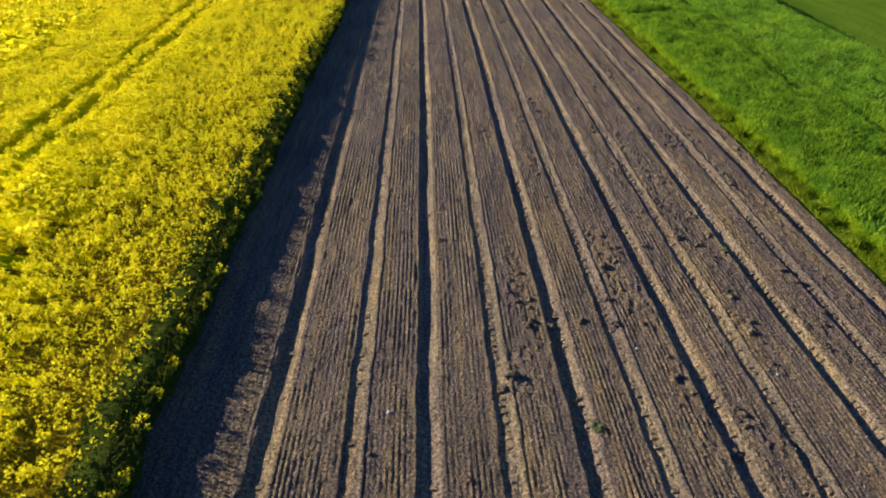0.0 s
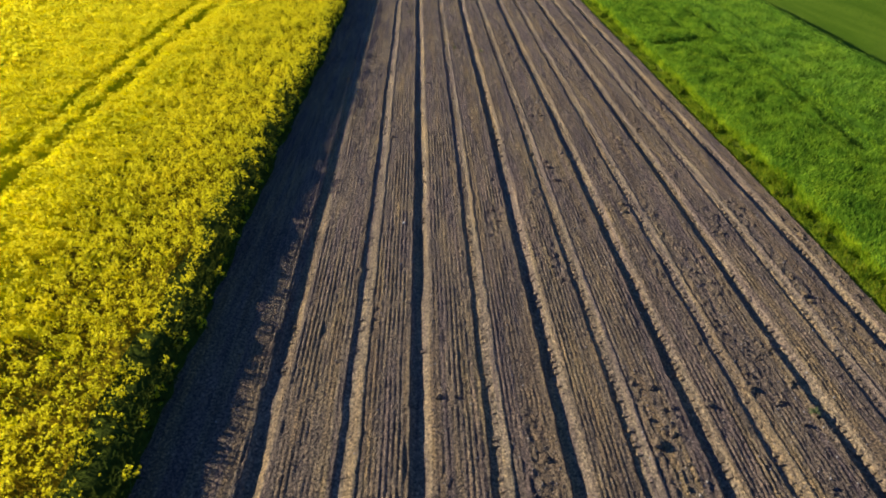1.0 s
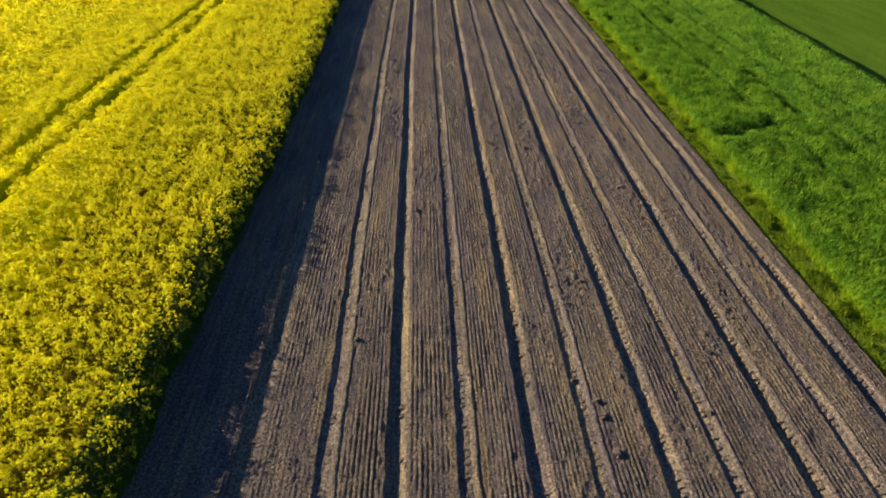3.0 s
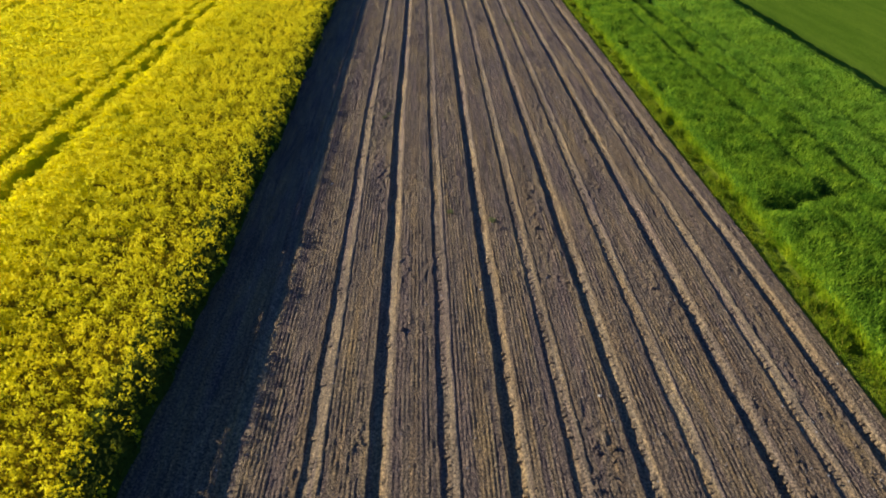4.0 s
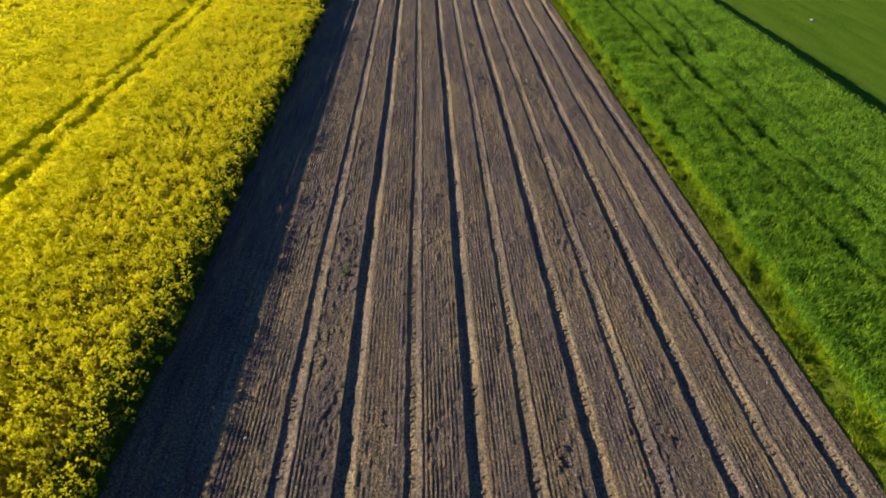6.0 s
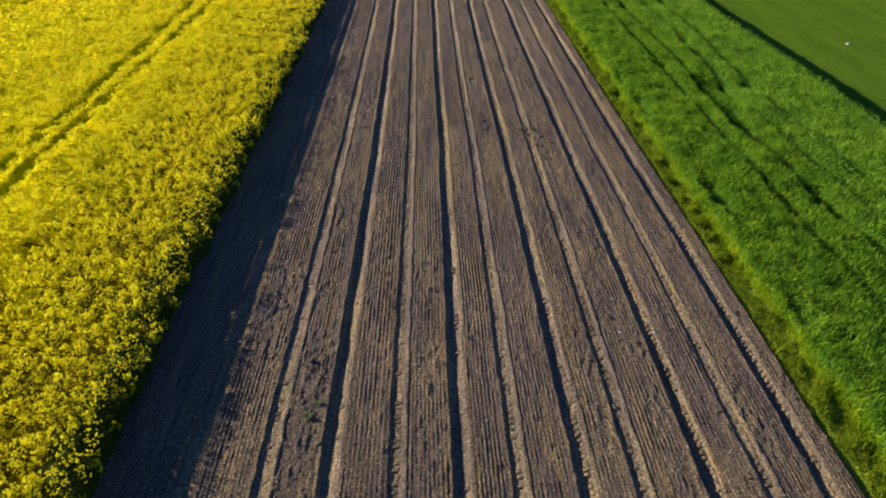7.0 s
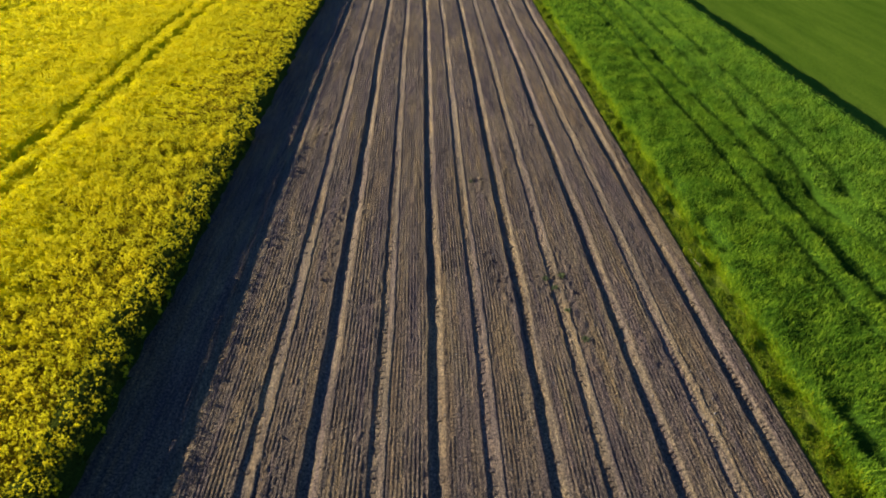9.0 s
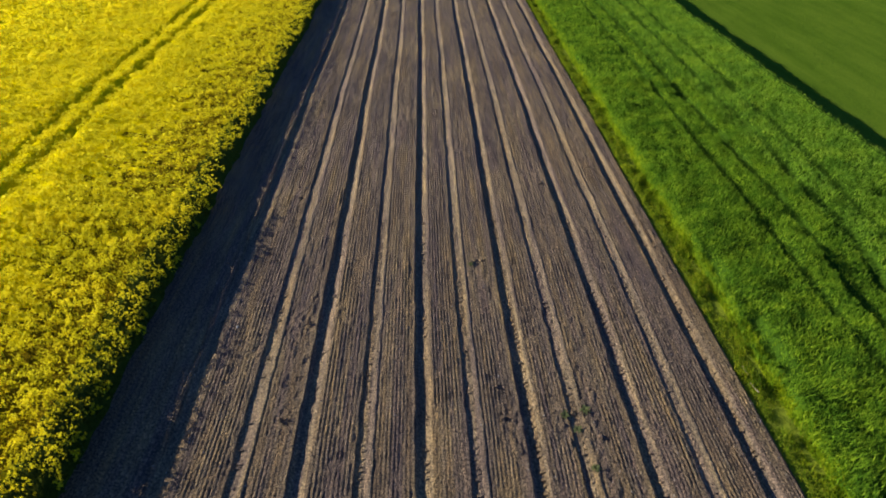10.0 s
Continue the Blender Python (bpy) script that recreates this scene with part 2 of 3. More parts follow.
def soil_height(x, y):
    """The height of the strip at places given before the rows' drift."""
    z = 0 * x
    rough = broken(x, y)
    for n in range(len(FURROWS)):
        start, room, rows = bed(n)
        u = (x - start) / room
        u = u + 0.006 * wave(x, y, 0.22, 26, 0.5) * ease(u, 0, 0.1) * (1 - ease(u, 0.9, 1))
        inside = ease(u, -0.03, 0.02) * (1 - ease(u, 0.98, 1.03))
        row = np.floor(u * rows + 1e-6) + 0.5
        ridge = np.abs(np.sin(np.pi * u * rows)) ** 0.6
        each = 0.8 + 0.3 * wave(row, y, 1.0, 24 + n, 4.0) + 0.35 * wave(row, y, 1.0, 44 + n, 0.5) + 0.8 * wave(row, y, 1.0, 64 + n, 0.13)
        z = z + inside * (0.036 * (1 - 0.75 * rough) * (0.78 + 0.4 * wave(x, y, 0.6, 27, 2.6)) * ridge * np.clip(each, 0.15, 2) - 0.008)
    # between the rapeseed and the first furrow the rows are faint
    faint = (1 - ease(x, -3.2, -3.1)) * ease(x, -4.5, -3.8)
    z = z + faint * 0.016 * np.abs(np.sin(np.pi * x / 0.14)) * (1 - 0.5 * rough) * (0.8 + 0.6 * wave(x, y, 0.14, 25, 0.5))
    strip = ease(x, SOIL_L, SOIL_L + 0.8) * (1 - ease(x, SOIL_R - 0.1, SOIL_R + 0.1))
    crumbs = 0.55 * wave(x, y, 0.07, 31, 0.13) + 0.45 * wave(x, y, 0.14, 32, 0.22)
    crumbs = np.where(crumbs > 0, 1.3, -0.3) * np.abs(crumbs) ** 0.75
    pressed = 0 * x
    for n, f in enumerate(FURROWS):
        d = x - f + 0.022 * wave(0 * x + n * 7.3, y, 1.0, 41, 0.5) + 0.022 * wave(x, y, 0.12, 45, 0.2)
        knots = DEEP if n % 2 == 0 else RIBBED
        shape = np.interp(d, [k for k, _ in knots], [h for _, h in knots], 0, 0)
        shape = shape * (0.95 + 0.2 * wave(0 * x + n * 3.1, y, 1.0, 42, 1.7))
        # the sunny foot of the narrow furrows is rough and lumpy
        foot = np.exp(-(((d - 0.25) / 0.07) ** 2)) * (1.0 if n % 2 else 0.45)
        z = z + shape + 0.016 * foot * wave(x, y, 0.09, 46, 0.16)
        pressed = np.maximum(pressed, ease(d, -0.02, 0.02) * (1 - ease(d, BAND - 0.06, BAND)))
    z = z + strip * crumbs * (0.010 + 0.032 * rough) * (0.35 + 0.65 * ease(x, -3.6, -3.0)) * (1 - 0.75 * pressed)
    z = z + strip * 0.014 * wave(x, y, 0.9, 33, 2.2)
    # a crest of pushed-up soil beside the furrow next to the rapeseed
    z = z + 0.034 * np.exp(-(((x + 3.15) / 0.024) ** 2)) * (0.75 + 0.6 * wave(0 * x, y, 1.0, 43, 1.1))
    return z - 0.08 * ease(x, SOIL_R - 0.04, SOIL_R + 0.05)


def ground_at(x, y):
    """The soil's height at a place of the plan."""
    x, y = np.asarray([x], float), np.asarray([y], float)
    return float(soil_height(x - drift(x, y), y)[0])


def build_ground():
    far = [-4000, -1500, -500, -200, -100, -60, -40, -25, -15, -10, -7.5, -6.2]
    beyond = [13.0, 13.3, 14.0, 15, 18, 22, 25, 26, 30, 40, 60, 100, 200, 500, 1500, 4000]
    steps = [np.arange(SOIL_L, -4.6, 0.1), np.arange(-4.6, FURROWS[0] - 0.2, 0.035), np.arange(FURROWS[0] - 0.2, FURROWS[0] - 0.09, 0.014)]
    for n, f in enumerate(FURROWS):
        start, room, rows = bed(n)
        steps += [f + FURROW_STEPS, (start + room * (np.arange(rows)[:, None] + (0.0, 0.22, 0.5, 0.78)) / rows).ravel()]
    fine = np.concatenate(steps)
    xs = np.concatenate([far, fine, [SOIL_R, SOIL_R + 0.06], beyond])
    ys = np.concatenate([[-4000, -1000, -300, -100, -40, -22, -15], np.arange(-12, 7, 0.9), np.arange(7.0, 79, 0.111), np.arange(79, 132, 0.4), [135, 145, 170, 220, 350, 800, 2000, 5000]])
    X, Y = np.meshgrid(xs, ys)
    near = ease(X, -8, SOIL_L) * (1 - ease(X, 13.3, 15)) * ease(Y, -15, -12) * (1 - ease(Y, 131, 145))
    Z = np.where(near > 0, soil_height(X, Y) * near, 0)
    me = sheet("ground", X + drift(X, Y) * near, Y, Z, SOIL)
    me.materials.append(FIELD_GROUND)
    mid = (xs[:-1] + xs[1:]) / 2
    me.materials.append(WEEDY)
    me.materials.append(PRESSED_LIT)
    # furrow bands get the loam lightened for sun, the drilled rows keep plain loam
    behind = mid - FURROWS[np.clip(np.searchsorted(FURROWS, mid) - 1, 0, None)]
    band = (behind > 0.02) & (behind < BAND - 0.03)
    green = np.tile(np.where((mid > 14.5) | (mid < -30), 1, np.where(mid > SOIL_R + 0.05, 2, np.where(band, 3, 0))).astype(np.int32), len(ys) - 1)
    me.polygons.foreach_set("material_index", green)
    return tagged(new("ground", me), "bare brown loam drilled in fine rows between wheel furrows", "ground", kind="structure")


build_ground()


# ---- the rapeseed ----
def rape_edge(y):
    return -4.98 + np.interp(y, (35, 46, 56, 68), (0, 0.17, 0.17, 0)) + 0.10 * wave(0 * y, y, 1.0, 51, 1.6) + 0.07 * wave(0 * y, y, 1.0, 52, 0.45)


def rape_tracks(y):
    """The two wheel lines left by the sprayer."""
    bend = 0.12 * wave(0 * y, y, 1.0, 53, 14.0)
    return -12.55 + bend, np.interp(y, (0, 25, 50, 73, 81, 140), (-13.5, -13.6, -13.9, -13.4, -13.75, -13.85)) + bend, -24.4 + bend, -25.6 + bend


def rape_height(x, y):
    inside = rape_edge(y) - x
    h = 0.88 + 0.06 * wave(x, y, 1.1, 54) + 0.065 * wave(x, y, 0.45, 55) + 0.03 * wave(x, y, 5, 56)
    h = h * (0.80 + 0.20 * ease(y, 10, 25) + 0.15 * ease(y, 24, 42) + 0.04 * ease(inside, 0, 0.7))
    for track in rape_tracks(y):
        h = h - 0.42 * np.exp(-(((x - track) / 0.16) ** 2)) * (0.85 + 0.3 * wave(x, y, 1.0, 57))
    return h


def build_rapeseed():
    rs = np.random.RandomState(5)
    ys = np.concatenate([np.arange(-15, 3, 0.6), np.arange(3, 90, 0.22), np.arange(90, 170, 0.5)])
    inward = np.array([0, 0.06, 0.14, 0.25, 0.4, 0.6, 0.85, 1.1, 1.4, 1.75, 2.1, 2.5, 2.9, 3.3, 3.8, 4.3, 4.8, 5.3, 5.8, 6.2, 6.5, 6.75, 6.9, 7.02, 7.14, 7.3, 7.5, 7.75, 8.0, 8.15, 8.27, 8.4, 8.6, 8.75, 8.87, 9, 9.12, 9.25, 9.6, 10.4, 11.3, 12.5, 14, 16, 18, 19.2, 19.4, 19.6, 20.4, 20.6, 20.8, 22, 24, 28, 33, 40, 50, 60])
    W, Y = np.meshgrid(inward, ys)
    X = rape_edge(Y) - W
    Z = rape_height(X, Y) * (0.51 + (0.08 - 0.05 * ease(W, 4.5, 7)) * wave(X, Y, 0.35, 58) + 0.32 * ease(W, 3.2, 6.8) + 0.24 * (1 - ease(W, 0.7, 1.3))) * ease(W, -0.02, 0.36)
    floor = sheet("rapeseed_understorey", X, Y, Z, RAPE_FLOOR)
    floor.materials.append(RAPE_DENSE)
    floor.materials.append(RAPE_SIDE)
    # shade-dark side first, then gap-dark floor giving way to bright bloom further in
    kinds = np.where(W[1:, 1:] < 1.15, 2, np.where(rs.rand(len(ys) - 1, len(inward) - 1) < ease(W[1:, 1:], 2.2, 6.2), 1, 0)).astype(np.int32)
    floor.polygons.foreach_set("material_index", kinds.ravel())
    field = tagged(new("rapeseed_field", floor), "dense rapeseed crop in full yellow bloom", "rapeseed", kind="stuff")

    # plants stand on a loose grid; every one carries a dome of flower heads
    # x0, x1, y0, y1, spacing, heads, size, petals; neighbouring zones thin out into each other
    zones = (
        (-10.6, -4.7, 6.5, 84, 0.27, 30, 0.043, 4), (-19, -9.2, 18, 126, 0.35, 20, 0.080, 3), (-10.6, -4.7, 82, 128, 0.35, 20, 0.095, 2),
        (-34, -17.4, 38, 128, 0.50, 18, 0.14, 2), (-63, -17.4, -14, 39, 0.9, 9, 0.34, 2), (-19, -4.7, -14, 7, 0.8, 9, 0.32, 2), (-19, -9.2, 6, 19, 0.6, 10, 0.22, 2),
        (-63, -32.6, 38, 160, 0.9, 9, 0.34, 2), (-34, -4.7, 127, 160, 0.8, 10, 0.3, 2),
    )
    for x0, x1, y0, y1, gap, heads, size, each in zones:
        gx, gy = np.meshgrid(np.arange(x0, x1, gap), np.arange(y0, y1, gap))
        px, py = gx.ravel() + gap * 0.9 * (rs.rand(gx.size) - 0.5), gy.ravel() + gap * 0.9 * (rs.rand(gx.size) - 0.5)
        keep = px < rape_edge(py) - 0.10 - (0.42 - 0.24 * ease(py, 24, 44)) * rs.rand(len(px)) + 0.06 * ease(py, 24, 44)
        keep &= rs.rand(len(px)) < ease(px, x0 - 0.2, x0 + 1.4)
        keep &= (rs.rand(len(px)) > ease(px, x1 - 1.4, x1)) | (x1 > -5)
        for track in rape_tracks(py):
            keep &= np.abs(px - track) > 0.17 + 0.07 * rs.rand(len(px))
        px, py = px[keep], py[keep]
        tall = rape_height(px, py) * (0.97 + (0.055 if gap < 0.3 else 0.03) * rs.normal(size=len(px)))
        ragged = 1 - 0.85 * ease(py, 18, 42)
        tall *= 1.06 - 0.36 * ragged * (1 - ease(rape_edge(py) - px, 0.05, 0.5)) * rs.rand(len(px))
        spread = gap * (0.42 + 0.12 * rs.rand(len(px)))
        n = len(px) * heads
        r, turn = np.sqrt(rs.rand(n)) * 1.25, rs.rand(n) * 2 * np.pi
        x = np.repeat(px, heads) + np.repeat(spread, heads) * r * np.cos(turn)
        y = np.repeat(py, heads) + np.repeat(spread, heads) * r * np.sin(turn)
        z = np.repeat(tall, heads) - (0.15 if gap < 0.3 else 0.07) * r**2 - (0.2 if gap < 0.3 else 0.10) * rs.rand(n) ** 2
        edge = rape_edge(y) - x
        clump = 1 + (1.15 - 0.35 * ease(y, 18, 30)) * (wave(x, y, 0.5, 59) + 0.5 * wave(x, y, 0.22, 60)) * (1 - 0.7 * ease(edge, 2.5, 6))
        keep = rs.rand(n) < (0.22 + 0.16 * ease(y, 12, 24) + 0.25 * ease(y, 18, 42) + 0.66 * ease(edge, 0.1, 3.6 - 1.2 * ease(y, 12, 26))) * clump
        drop = (0.42 - 0.28 * ease(y, 18, 42)) * (1 - ease(edge, 0.0, 0.6)) * rs.rand(n) ** 1.5
        # the outermost plants lean out over the bare soil
        out = 0.16 * (1 - ease(edge, 0.0, 0.6)) * ease(y, 24, 44)
        x, y, z = (x + out)[keep], y[keep], (z - drop)[keep]
        n = len(x)
        ob = new("blossoms", petals("blossoms", np.stack([x, y, z], 1), size * (0.75 + 0.5 * rs.rand(n)), each, PETAL, rs, 1.0 if gap < 0.3 else 0.55))
        ob.parent = field
        tagged(ob, "yellow rapeseed blossoms", kind="stuff")
    # leaves and stems among the heads and down the open side
    n = 46000
    y = 5 + rs.rand(n) * 80
    x = rape_edge(y) - np.where(rs.rand(n) < 0.55, rs.rand(n) * 0.5 - 0.05, rs.rand(n) * 5.5)
    side = rape_edge(y) - x < 0.45
    z = rape_height(x, y) * np.where(side, 0.03 + 0.85 * rs.rand(n), 0.66 + 0.2 * rs.rand(n))
    lean = rs.normal(size=(n, 3)) * (0.5, 0.5, 0.25) + (0.1, 0, 0.6)
    lean /= np.linalg.norm(lean, axis=1)[:, None]
    ob = new("foliage", blades("foliage", np.stack([x, y, z], 1), lean, 0.08 + 0.10 * rs.rand(n), 0.015 + 0.025 * rs.rand(n), RAPE_GREEN, rs, 0.3))
    ob.parent = field
    tagged(ob, "grey-green rapeseed leaves and stems", kind="stuff")


build_rapeseed()


# ---- the tall green cereal ----
CROP_R = 25.15
# along y and across x, half width, and from which y the line is pressed to its full depth
WHEEL_LINES = (
    ((0, 31, 38, 47, 58, 64, 76, 84, 92, 100, 140), (17.0, 17.15, 17.2, 17.12, 16.95, 16.9, 17.0, 17.1, 17.15, 17.3, 17.5), 0.145, 50),
    ((0, 25, 31, 42, 59, 65, 72, 77, 82, 90, 100, 140), (18.3, 18.5, 18.85, 19.1, 19.0, 18.7, 18.4, 18.3, 18.5, 18.6, 18.65, 18.9), 0.2, 20),
    ((50, 58, 61, 65, 70, 78, 84, 88, 93, 99, 140), (20.3, 20.2, 20.1, 20.0, 19.9, 19.75, 20.05, 20.2, 20.5, 20.5, 20.8), 0.21, 56),
    ((50, 57, 60, 66, 79, 84, 88, 93, 99, 140), (21.8, 21.7, 21.5, 21.4, 21.2, 21.4, 21.7, 21.85, 21.95, 22.4), 0.21, 56),
)
# hollows where the crop lies flat: centre, half widths, depth
HOLLOWS = (
    (14.7, 46.0, 0.75, 0.4, 0.5), (15.9, 46.5, 0.8, 0.35, 0.4), (17.1, 47.0, 0.6, 0.4, 0.5), (19.0, 49.0, 0.4, 1.2, 0.6), (17.25, 56.0, 0.25, 1.8, 0.5), (14.35, 66.5, 0.35, 1.6, 0.5),
    (14.1, 59.1, 0.35, 1.0, 0.45), (13.9, 80.6, 0.3, 1.2, 0.4), (14.0, 76.6, 0.4, 1.6, 0.6), (22.9, 85.7, 0.35, 0.5, 0.45), (20.9, 79.6, 0.8, 0.7, 0.2), (18.1, 33.0, 0.35, 2.5, 0.45),
    (18.35, 39.0, 0.3, 2.2, 0.4), (17.85, 30.7, 0.4, 0.8, 0.4), (18.7, 66.0, 0.55, 2.4, 0.4), (18.95, 60.0, 0.5, 1.8, 0.4), (18.3, 74.5, 0.55, 2.4, 0.45), (19.0, 79.2, 0.9, 2.2, 0.35),
)


def line_depth(y, full):
    return 0.25 + 0.75 * ease(y, full - 14, full) if full > 20 else 1 + 0 * y


def margin_edge(y):
    return 12.93 + 0.05 * wave(0 * y, y, 1.0, 61, 1.3) + 0.05 * wave(0 * y, y, 1.0, 62, 0.45)


def crop_edge(y):
    return 13.60 + 0.06 * wave(0 * y, y, 1.0, 63, 2.0) + 0.07 * wave(0 * y, y, 1.0, 64, 0.6)


def crop_height(x, y):
    h = np.interp(x, (13.5, 13.8, 14.4, 17, 21, 25), (0.54, 0.68, 0.72, 0.78, 1.0, 1.05))
    h = h + 0.22 * ease(x, 21, 25) * ease(y, 42, 64) + (0.08 * wave(x, y, 1.6, 65, 2.4) + 0.12 * wave(x, y, 0.45, 66, 0.7)) * (1 - 0.6 * ease(x, 22.5, 24.5)) + 0.05 * wave(x, y, 6, 67)
    for ys, xs, wide, full in WHEEL_LINES:
        d = x - np.interp(y, ys, xs) - 0.04 * wave(0 * y, y, 1.0, 68, 4.0)
        h = h - 0.72 * line_depth(y, full) * np.exp(-((d / wide) ** 2)) * (0.85 + 0.4 * wave(x, y, 1.0, 69))
    for cx, cy, rx, ry, deep in HOLLOWS:
        g = ((x - cx) / rx) ** 2 + ((y - cy) / ry) ** 2 + 0.5 * wave(x, y, 0.4, 70)
        h = h - deep * np.exp(-np.clip(g, 0, 40) ** 1.5)
    return np.maximum(h, 0.12)


def build_cereal():
    rs = np.random.RandomState(6)
    ys = np.concatenate([np.arange(-15, 10, 0.8), np.arange(10, 95, 0.28), np.arange(95, 170, 0.5)])
    cols = np.concatenate([[0, 0.012], np.linspace(0.025, 0.985, 118), [0.995, 1]])
    U, Y = np.meshgrid(cols, ys)
    far_side = CROP_R + 0.06 * wave(0 * Y, Y, 1.0, 71, 1.5) + 0.1 * wave(0 * Y, Y, 1.0, 72, 5.0)
    X = crop_edge(Y) + 0.3 + U * (far_side - crop_edge(Y) - 0.3)
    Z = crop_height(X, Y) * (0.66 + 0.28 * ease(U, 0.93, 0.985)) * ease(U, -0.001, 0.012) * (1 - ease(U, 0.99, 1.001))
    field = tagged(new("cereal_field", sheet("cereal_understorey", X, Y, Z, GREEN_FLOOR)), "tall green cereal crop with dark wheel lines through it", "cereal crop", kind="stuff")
    for x0, x1, y0, y1, per, size in ((13.5, 19.9, 18, 101, 370, 1.0), (19.1, 25.4, 18, 160, 210, 1.2), (13.5, 19.5, 99, 160, 120, 1.5), (13.5, 25.4, -15, 18.5, 70, 1.7)):
        n = int((x1 - x0) * (y1 - y0) * per)
        x, y = x0 + rs.rand(n) * (x1 - x0), y0 + rs.rand(n) * (y1 - y0)
        keep = (x > crop_edge(y)) & (x < CROP_R + 0.06 * wave(0 * y, y, 1.0, 71, 1.5) + 0.1 * wave(0 * y, y, 1.0, 72, 5.0))
        keep &= (rs.rand(n) > ease(x, x1 - 0.8, x1)) | (x1 > 21)
        keep &= (rs.rand(n) < ease(x, x0, x0 + 0.8)) | (x0 < 15)
        for ys_, xs_, wide, full in WHEEL_LINES:
            away = np.abs(x - np.interp(y, ys_, xs_) - 0.04 * wave(0 * y, y, 1.0, 68, 4.0))
            keep &= (away > wide * (0.95 + 0.4 * rs.rand(n))) | (rs.rand(n) > line_depth(y, full))
        x, y = x[keep], y[keep]
        n = len(x)
        h = crop_height(x, y)
        length = (0.13 + 0.13 * rs.rand(n)) * size ** 0.5
        sway = np.stack([0.12 + 0.16 * wave(x, y, 1.2, 73), -0.05 + 0.18 * wave(x, y, 1.4, 74), 0 * x], 1)
        lean = rs.normal(size=(n, 3)) * (0.35, 0.35, 0.1) + (0, 0, 0.8) + sway
        lean /= np.linalg.norm(lean, axis=1)[:, None]
        z = np.maximum(h * (0.84 + 0.22 * rs.rand(n)) - length * lean[:, 2], 0.02)
        ob = new("blades", blades("blades", np.stack([x, y, z], 1), lean, length, (0.021 + 0.021 * rs.rand(n)) * size, CEREAL_PALE if x0 > 19 else CEREAL, rs, 0.2))
        ob.parent = field
        tagged(ob, "green cereal blades", kind="stuff")


build_cereal()


def build_margin():
    """Low weedy grass between soil and cereal, with sunlight painted brightest against the crop."""
    rs = np.random.RandomState(7)
    n = 140000
    y = rs.rand(n) ** 1.15
    y = np.where(rs.rand(n) < 0.06, -15 + 27 * y, 12 + y * 128)
    u = rs.rand(n) ** 0.85
    x = margin_edge(y) + u * (crop_edge(y) + 0.4 - margin_edge(y))
    patchy = wave(x, y, 0.45, 75, 0.8) + 0.5 * wave(x, y, 0.2, 76)
    gap = 1.3 * np.exp(-(((u - 0.62) / 0.1) ** 2)) * (0.4 + 1.6 * ease(wave(0 * y, y, 1.0, 81, 0.7), -0.1, 0.3))
    keep = (patchy + 0.35 * (1 - ease(u, 0.1, 0.35)) + 1.6 * ease(u, 0.66, 0.86) - 0.6 * gap + 0.4 * rs.rand(n)) > -0.35
    x, y, u = x[keep], y[keep], u[keep]
    n = len(x)
    tall = 0.07 + 0.28 * ease(wave(x, y, 0.3, 80, 0.5), 0, 0.6) + 0.50 * ease(u, 0.64, 0.92) * (0.8 + 0.3 * wave(x, y, 0.8, 77))
    lean = rs.normal(size=(n, 3)) * (0.45, 0.45, 0.1) + (-0.2, 0, 0.8)
    lean /= np.linalg.norm(lean, axis=1)[:, None]
    base = np.stack([x, y, -0.05 + np.maximum(tall - 0.22, 0) * rs.rand(n)], 1)
    length, width = np.minimum(tall, 0.24) * (0.7 + 0.6 * rs.rand(n)), 0.018 + 0.028 * rs.rand(n)
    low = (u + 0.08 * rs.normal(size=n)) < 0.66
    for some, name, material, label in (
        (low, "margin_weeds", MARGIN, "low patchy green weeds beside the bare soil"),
        (~low, "margin_grass", CREST, "yellow-green grass fringe along the cereal, lightened as sunlit"),
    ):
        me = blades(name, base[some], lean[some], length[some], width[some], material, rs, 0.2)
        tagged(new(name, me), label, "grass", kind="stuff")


build_margin()


def build_young_crop():
    rs = np.random.RandomState(8)
    n = 45000
    x, y = CROP_R + 0.5 + rs.rand(n) ** 1.2 * 40, 34 + rs.rand(n) * 115
    rows = wave(x, y, 1.0, 78, 6.0) + wave(x, y, 3.0, 79)
    keep = rows + 1.2 * rs.rand(n) > -0.2
    x, y = x[keep], y[keep]
    n = len(x)
    lean = rs.normal(size=(n, 3)) * (0.4, 0.4, 0.1) + (0, 0, 0.7)
    lean /= np.linalg.norm(lean, axis=1)[:, None]
    me = blades("young_crop", np.stack([x, y, 0 * x], 1), lean, 0.05 + 0.04 * rs.rand(n), 0.02 + 0.03 * rs.rand(n), YOUNG, rs, 0.4)
    tagged(new("young_crop", me), "short even green crop in the next field", "crop", kind="stuff")


build_young_crop()


# ---- clods, stones and crumbs on the soil ----
def clod_mesh(seed, material, flat=0.7, rugged=1.0, fine=3):
    """One broken, angular clod."""
    rs = np.random.RandomState(seed)
    bm = bmesh.new()
    bmesh.ops.create_icosphere(bm, subdivisions=fine, radius=0.45)
    for v in bm.verts:
        q = 1 + rugged * (0.55 * noise.noise(v.co * 2.6 + Vector((seed * 3.7, 0, 0))) + 0.35 * noise.noise(v.co * 6 + Vector((0, seed, 0))) + 0.12 * (rs.rand() - 0.5))
        v.co = Vector((v.co.x * q * 1.15, v.co.y * q, max(v.co.z * q * flat, -0.15)))
    return from_bmesh("clod", bm, material)


